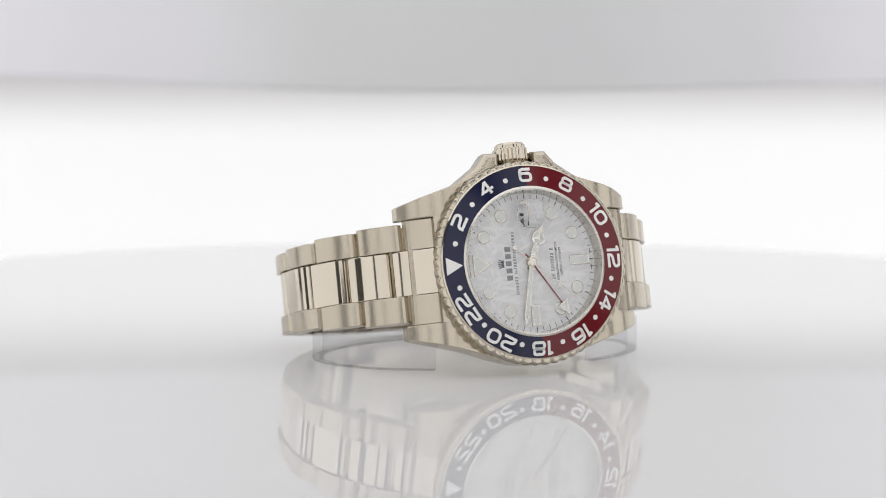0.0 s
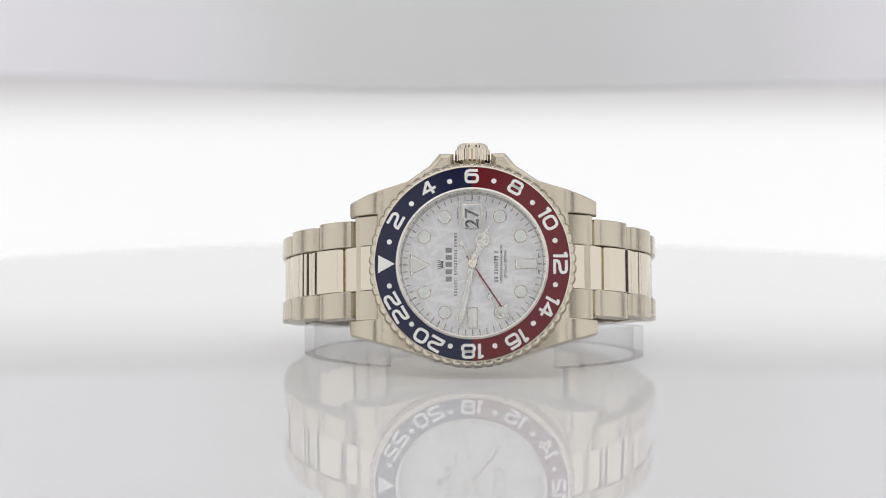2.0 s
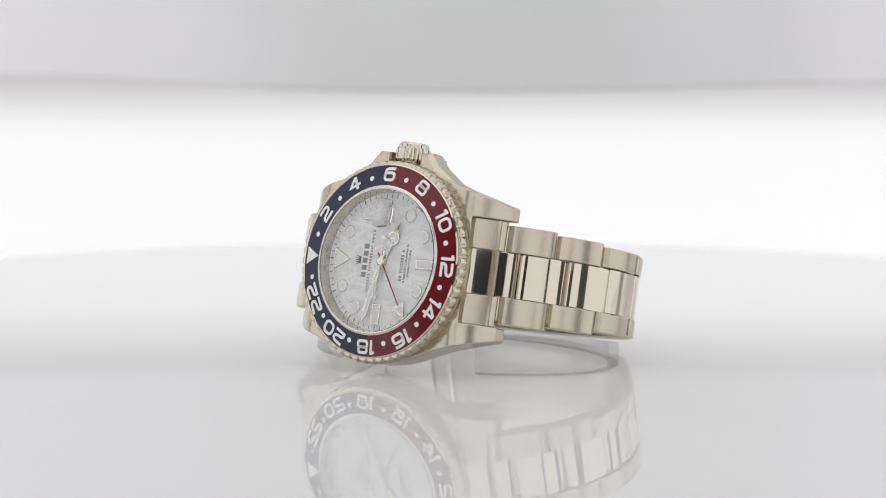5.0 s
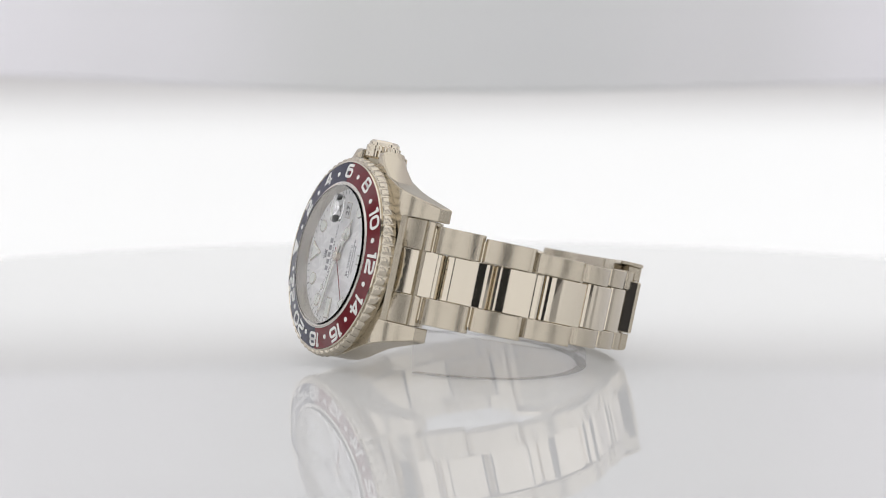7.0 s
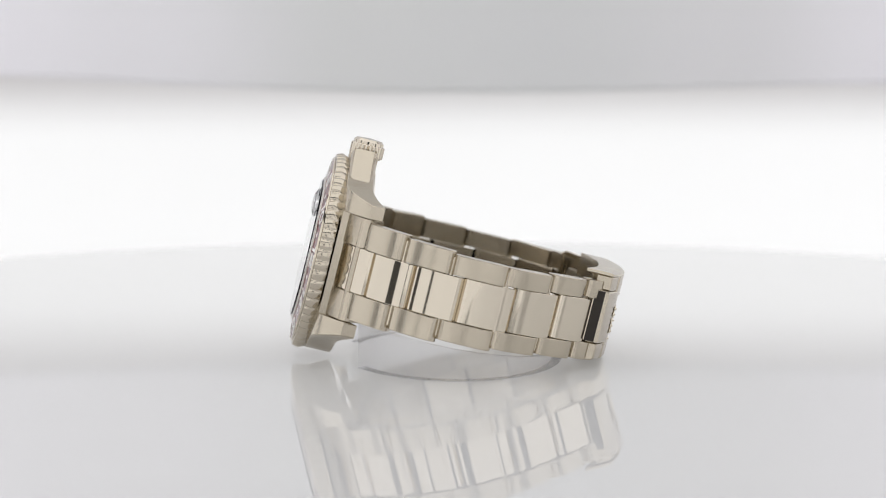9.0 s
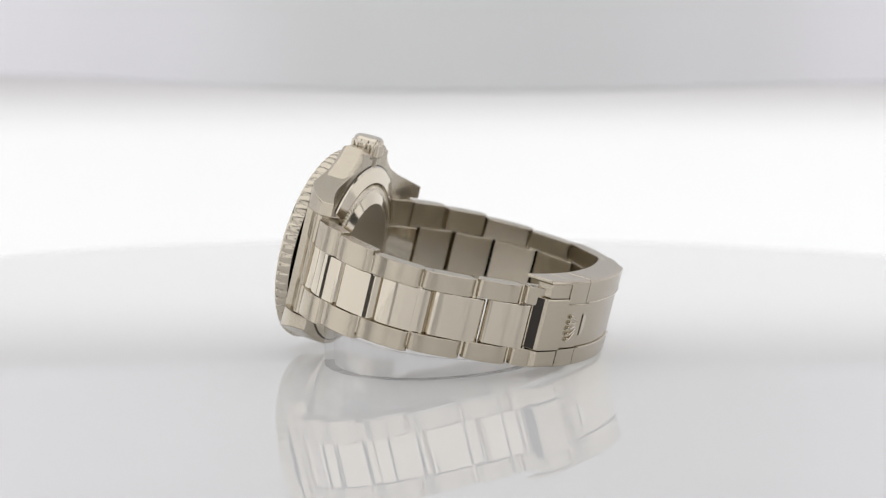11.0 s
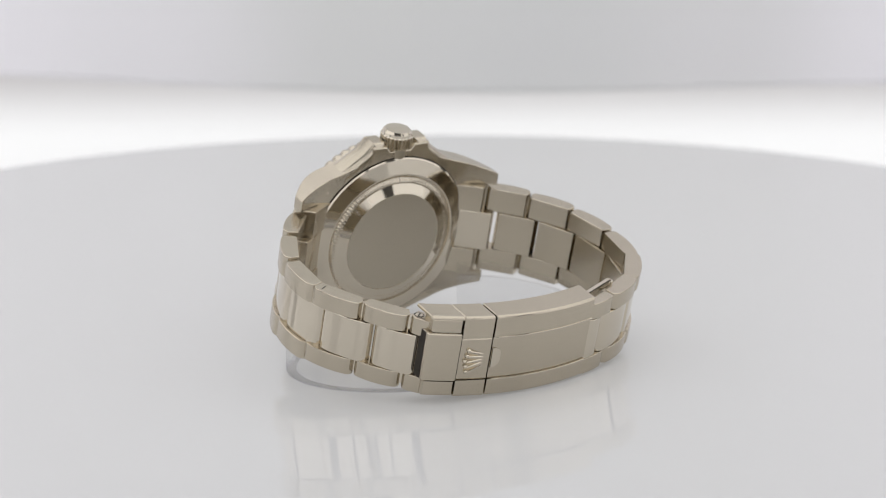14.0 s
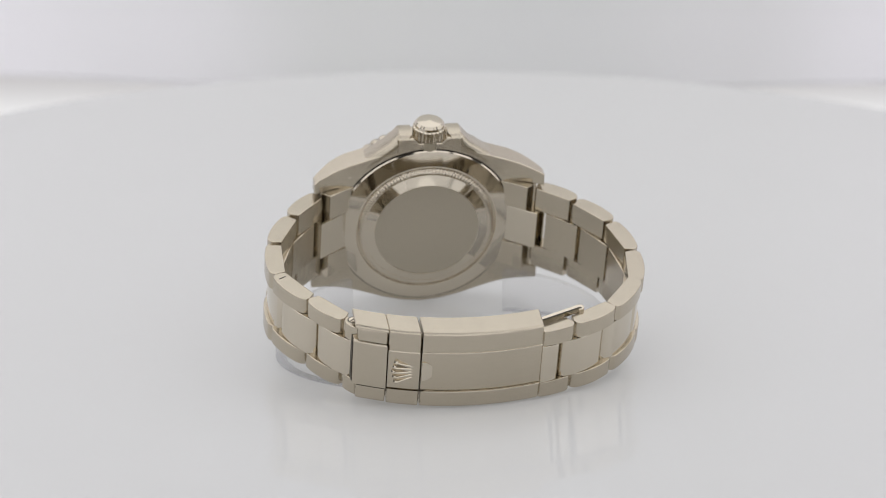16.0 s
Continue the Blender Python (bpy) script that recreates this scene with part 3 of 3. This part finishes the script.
CENTRE = Vector((-1.5, 33))
for side, pts in (("six", SIX), ("twelve", TWELVE)):
    for i in range(1, len(pts) - 1):
        p, q = pts[i], pts[i + 1]
        my = (p[1] + q[1]) / 2
        w, zc = half_width(my), sag(my)
        inward = CENTRE - (Vector(p) + Vector(q)) / 2
        c = 4.4
        pc, qc = shifted(pts, i, 2.9), (shifted(pts, i + 1, 2.9) if i + 2 < len(pts) else q)
        bulge = 0.75 if i < len(pts) - 2 else 0.3
        mid = part("link", link_piece(pc, qc, inward, zc - c + 0.06, zc + c - 0.06, bulge * 0.8), POLISHED, watch, "polished centre bracelet link")
        mid.data.materials.append(BRUSHED)
        for f in mid.data.polygons:
            if f.normal.x * inward.x + f.normal.y * inward.y > 0.8 * inward.length:
                f.material_index = 1
        part("side_link", link_piece(p, q, inward, zc + c, zc + w, bulge), BRUSHED, mid, "brushed outer bracelet link")
        part("side_link", link_piece(p, q, inward, zc - w, zc - c, bulge), BRUSHED, mid, "brushed outer bracelet link")
        pin = part("pin", turned([(0.01, zc - w + 0.6), (0.7, zc - w + 0.6), (0.7, zc + w - 0.6), (0.01, zc + w - 0.6)], 16, closed=False), POLISHED, mid)
        iv = inward.normalized() * 1.45
        pin.data.transform(Matrix.Translation(Vector((p[0] + iv.x, p[1] + iv.y, 0)) * MM) @ Matrix(((1, 0, 0, 0), (0, 0, -1, 0), (0, 1, 0, 0), (0, 0, 0, 1))))
    # end link between the lugs
    s = 1 if side == "six" else -1
    inward = Vector((-s, 3))
    e0, e1 = (s * 17.2, 4.4), pts[1]
    end = part("end_link", link_piece(e0, shifted(pts, 1, 2.7), inward, -4.36, 4.36, 0.2, thick=4.0), POLISHED, watch, "polished centre end link at the lugs")
    part("side_link", link_piece(e0, e1, inward, 4.42, 10.24, 0.2, thick=4.4), BRUSHED, end)
    part("side_link", link_piece(e0, e1, inward, -10.24, -4.42, 0.2, thick=4.4), BRUSHED, end)
    rear = [(s * x, y) for x, y in ((14, 7.0), (14, 8.66), (17.5, 8.75), (20.5, 9.45), (22.7, 10.3), (22.9, 7.5))]
    part("link_back", prism(rear if s > 0 else rear[::-1], -10.24, 10.24, None, 0.1, 1), BRUSHED, end)

# ---- clasp: shallow arc behind the wrist opening ----
def clasp_y(x):
    return 62.6 - 0.0088 * (x + 1.0) ** 2 + (0.0 if x < 12 else -0.0025 * (x - 12) ** 2)


def clasp_piece(x0, x1, z0, z1, thick, proud=0.0, bevel=0.35, n=10):
    outer_line = [(x0 + (x1 - x0) * k / n, clasp_y(x0 + (x1 - x0) * k / n) + proud) for k in range(n + 1)]
    inner_line = [(x, y - thick) for x, y in outer_line][::-1]
    return prism(outer_line + inner_line, z0, z1, None, bevel, 2)


ZC = 1.75
UP, LOW = 10.95, -6.75


def clasp_rail(x0, x1, z_in, z_out, proud, thick, chamfer):
    """A rail of the clasp swept along its shallow arc, chamfered on the outer edge only."""
    bm = bmesh.new()
    s = 1 if z_out > z_in else -1
    section = [(proud, z_in), (proud, z_out - s * chamfer), (proud - 0.25 * chamfer, z_out - s * 0.45 * chamfer), (proud - chamfer, z_out), (-thick, z_out), (-thick, z_in)]
    rings = []
    n = 12
    for k in range(n + 1):
        x = x0 + (x1 - x0) * k / n
        rings.append([bm.verts.new((x, clasp_y(x) + d, z)) for d, z in section])
    for p, q in zip(rings, rings[1:]):
        for i in range(len(section)):
            j = (i + 1) % len(section)
            bm.faces.new((p[i], p[j], q[j], q[i]))
    bm.faces.new(rings[0]), bm.faces.new(rings[-1][::-1])
    bmesh.ops.recalc_face_normals(bm, faces=bm.faces)
    ends = [e for e in bm.edges if abs(e.verts[0].co.x - e.verts[1].co.x) < 1e-5 and abs(e.verts[0].co.x - x0) * abs(e.verts[0].co.x - x1) < 1e-4]
    bmesh.ops.bevel(bm, geom=ends, offset=0.15, segments=1, affect="EDGES")
    return bm


clasp = part("clasp", clasp_piece(-14.3, 9.4, ZC - 4.7, ZC + 4.5, 2.9), BRUSHED, watch, "brushed folding clasp with a raised rim")
part("clasp_rail", clasp_rail(-14.3, 9.4, ZC + 4.55, UP, 0.3, 5.2, 0.45), BRUSHED, clasp)
part("clasp_rail", clasp_rail(-14.3, 9.4, ZC - 4.75, LOW, 0.3, 6.4, 0.6), BRUSHED, clasp)
part("groove_line", clasp_piece(-14.3, 8.6, ZC + 4.42, ZC + 4.72, 0.5, 0.42, 0.06), POLISHED, clasp)
part("groove_line", clasp_piece(-14.3, 8.6, ZC + 4.2, ZC + 4.32, 0.3, 0.03, 0.02), DARK, clasp)
part("groove_line", clasp_piece(-14.3, 8.6, ZC - 4.9, ZC - 4.6, 0.5, 0.42, 0.06), POLISHED, clasp)
lid = part("clasp_lid", clasp_piece(9.75, 15.75, ZC - 4.7, ZC + 4.5, 3.0, 0.15), BRUSHED, clasp, "small hinged safety lid")
part("lid_rail", clasp_rail(9.75, 15.75, ZC + 4.55, UP, 0.3, 5.2, 0.45), BRUSHED, lid)
part("lid_rail", clasp_rail(9.75, 15.75, ZC - 4.75, LOW, 0.3, 6.4, 0.6), BRUSHED, lid)
tongue = part("clasp_end", clasp_piece(16.05, 22.3, ZC - 4.9, ZC + 5.6, 3.0, 0.45), BRUSHED, clasp, "proud lifting tongue of the safety lid")
part("end_rail", clasp_rail(16.05, 21.5, ZC + 5.7, UP - 0.75, 0.1, 3.0, 0.2), BRUSHED, tongue)
part("end_rail", clasp_rail(15.76, 22.0, UP - 0.7, UP, 0.3, 5.2, 0.45), BRUSHED, tongue)
part("end_rail", clasp_rail(16.05, 21.5, ZC - 5.1, LOW, 0.15, 6.4, 0.7), BRUSHED, tongue)
fan = []
for q in (-2, -1, 0, 1, 2):
    b = bmesh.new()
    tipx, tipz = 14.7 - 0.25 * abs(q), ZC - 0.4 + q * 1.15
    bmesh.ops.create_uvsphere(b, u_segments=12, v_segments=8, radius=0.48, matrix=Matrix.Translation((tipx, clasp_y(tipx) + 0.35, tipz)))
    fan.append(b)
    x0, z0 = 10.4, ZC - 0.4 + q * 0.5
    fan.append(prism([(x0, z0 - 0.28), (tipx, tipz - 0.16), (tipx, tipz + 0.16), (x0, z0 + 0.28)], -(clasp_y(12.8) + 0.55), -(clasp_y(12.8) - 0.4), Matrix(((1, 0, 0, 0), (0, 0, -1, 0), (0, 1, 0, 0), (0, 0, 0, 1))), 0.1, 1))
part("emblem", joined(*fan), POLISHED, clasp, "small raised metal emblem")
# dark plate put on the tongue's end for the shade inside the clasp
part("end_shade_plate", box(22.3, 22.4, clasp_y(22.3) - 2.3, clasp_y(22.3) - 0.35, ZC - 4.7, ZC + 5.4), DARK, clasp, "dark plate standing for the shade in the clasp's open end", smooth=False)
# folding blade inside the clasp
part("clasp_blade", clasp_piece(-19.0, 18.0, ZC - 5.2, ZC + 5.2, 1.2, -3.9, 0.2), SATIN, clasp, "satin folding blade under the clasp")


# half-round finger recess beside the emblem, pin of the folding blade
arc = [(9.3 - 2.3 * math.sin(math.pi * k / 14), ZC + 2.2 * math.cos(math.pi * k / 14)) for k in range(15)]
part("finger_recess", prism(arc, -(clasp_y(8) + 0.1), -(clasp_y(8) - 0.3), Matrix(((1, 0, 0, 0), (0, 0, -1, 0), (0, 1, 0, 0), (0, 0, 0, 1)))), POLISHED, clasp, "half-round polished recess")
pin = prism([(-14.0, 57.4), (-22.6, 53.6), (-23.2, 54.6), (-14.0, 58.6)], ZC + 6.9, ZC + 8.3, None, 0.2, 1)
part("blade_arm", pin, POLISHED, clasp, "polished folding blade arm")
knob = prism(disc_points(0.85, 20, -23.0, 54.1), ZC - 7.2, ZC + 8.0, None, 0.15, 2)
part("blade_pin", knob, POLISHED, clasp)

# slotted screws on the upper edges of the links towards six
for i in (4, 5, 6):
    p, q = Vector(SIX[i]), Vector(SIX[i + 1])
    u = (q - p).normalized()
    c = p + u * 1.5 + (CENTRE - p).normalized() * 1.35
    top_z = sag(c.y) + half_width((SIX[i][1] + SIX[i + 1][1]) / 2)
    screw = part("screw", prism(disc_points(0.82, 24, c.x, c.y), top_z - 0.3, top_z + 0.1, None, 0.08, 1), POLISHED, watch, "small slotted bracelet screw")
    part("screw_hole", prism(disc_points(1.0, 24, c.x, c.y), top_z - 0.2, top_z + 0.03), DARK, screw, smooth=False)
    across = Vector((-u.y, u.x))
    slot = [c + u * a * 0.12 + across * b * 0.78 for a, b in ((-1, -1), (1, -1), (1, 1), (-1, 1))]
    part("slot", prism([(v.x, v.y) for v in slot], top_z + 0.04, top_z + 0.13), DARK, screw, smooth=False)

# small tool slots behind the end links
for sx in (-1, 1):
    for sz in (-1, 1):
        part("tool_slot", box(sx * 20.6 - 0.45, sx * 20.6 + 0.45, 8.2, 9.6, sz * 8.2 - 1.0, sz * 8.2 + 1.0), DARK, watch, smooth=False)
    part("lug_hole", prism(disc_points(0.35, 12), -0.02, 0.05, Matrix.Translation((sx * 16.5, 8.68, 12.6)) @ Matrix.Rotation(radians(-90), 4, "X")), POLISHED, case, smooth=False)


# ---- what moves: the table turns steadily, then tips towards the lens ----
TURN = [(0, 21.25), (2, -2.3), (4, -26.0), (6.5, -56.15), (9, -86.27), (11.5, -116.4), (14, -146.5), (16, -170.2)]
TIP = [(0, 0), (10.75, 0), (11.0, 0.25), (11.25, 0.8), (11.5, 1.48), (12, 3.0), (12.5, 4.48), (13, 5.95), (13.5, 7.4), (14, 8.76), (14.5, 10.1), (15, 11.4), (15.5, 12.7), (16, 14.0)]


def between(rows, t):
    for (a, u), (b, v) in zip(rows, rows[1:]):
        if a <= t <= b:
            return u + (v - u) * (t - a) / (b - a)
    return rows[-1][1]


def table_pose(t):
    d = between(TIP, t)
    pivot = pose(0, 0, 0.0211)
    drift = pose(0, -0.00375 * d / 14.1, -0.0007 * d / 14.1)
    return drift @ pivot @ pose(0, 0, 0, d, 0, 0) @ pivot.inverted() @ pose(0, 0, 0, 0, 0, between(TURN, t))


WATCH_IN_TABLE = pose(0.003457, -0.03049, 0.02195, -13.87, 0, 0) @ pose(0, 0, 0, 0, -0.86, 0)


def motions():
    times = [0.5 * k for k in range(21)] + [10.25, 10.5, 10.75, 11.0, 11.25] + [11.5 + 0.5 * k for k in range(10)]
    times = sorted(set(times))
    walk(turntable, [(t, table_pose(t)) for t in times])
    walk(holder, [(t, table_pose(t)) for t in times])
    walk(watch, [(t, table_pose(t) @ WATCH_IN_TABLE) for t in times])
    walk(mh, [(t, pose(0, 0, 0, 0, 0.172 * t, 0)) for t in (0, 8, 16)])
    walk(second, [(t, pose(0, 0, 0, 0, 221 + 10.3 * t, 0)) for t in (0, 4, 8, 12, 16)])


motions()
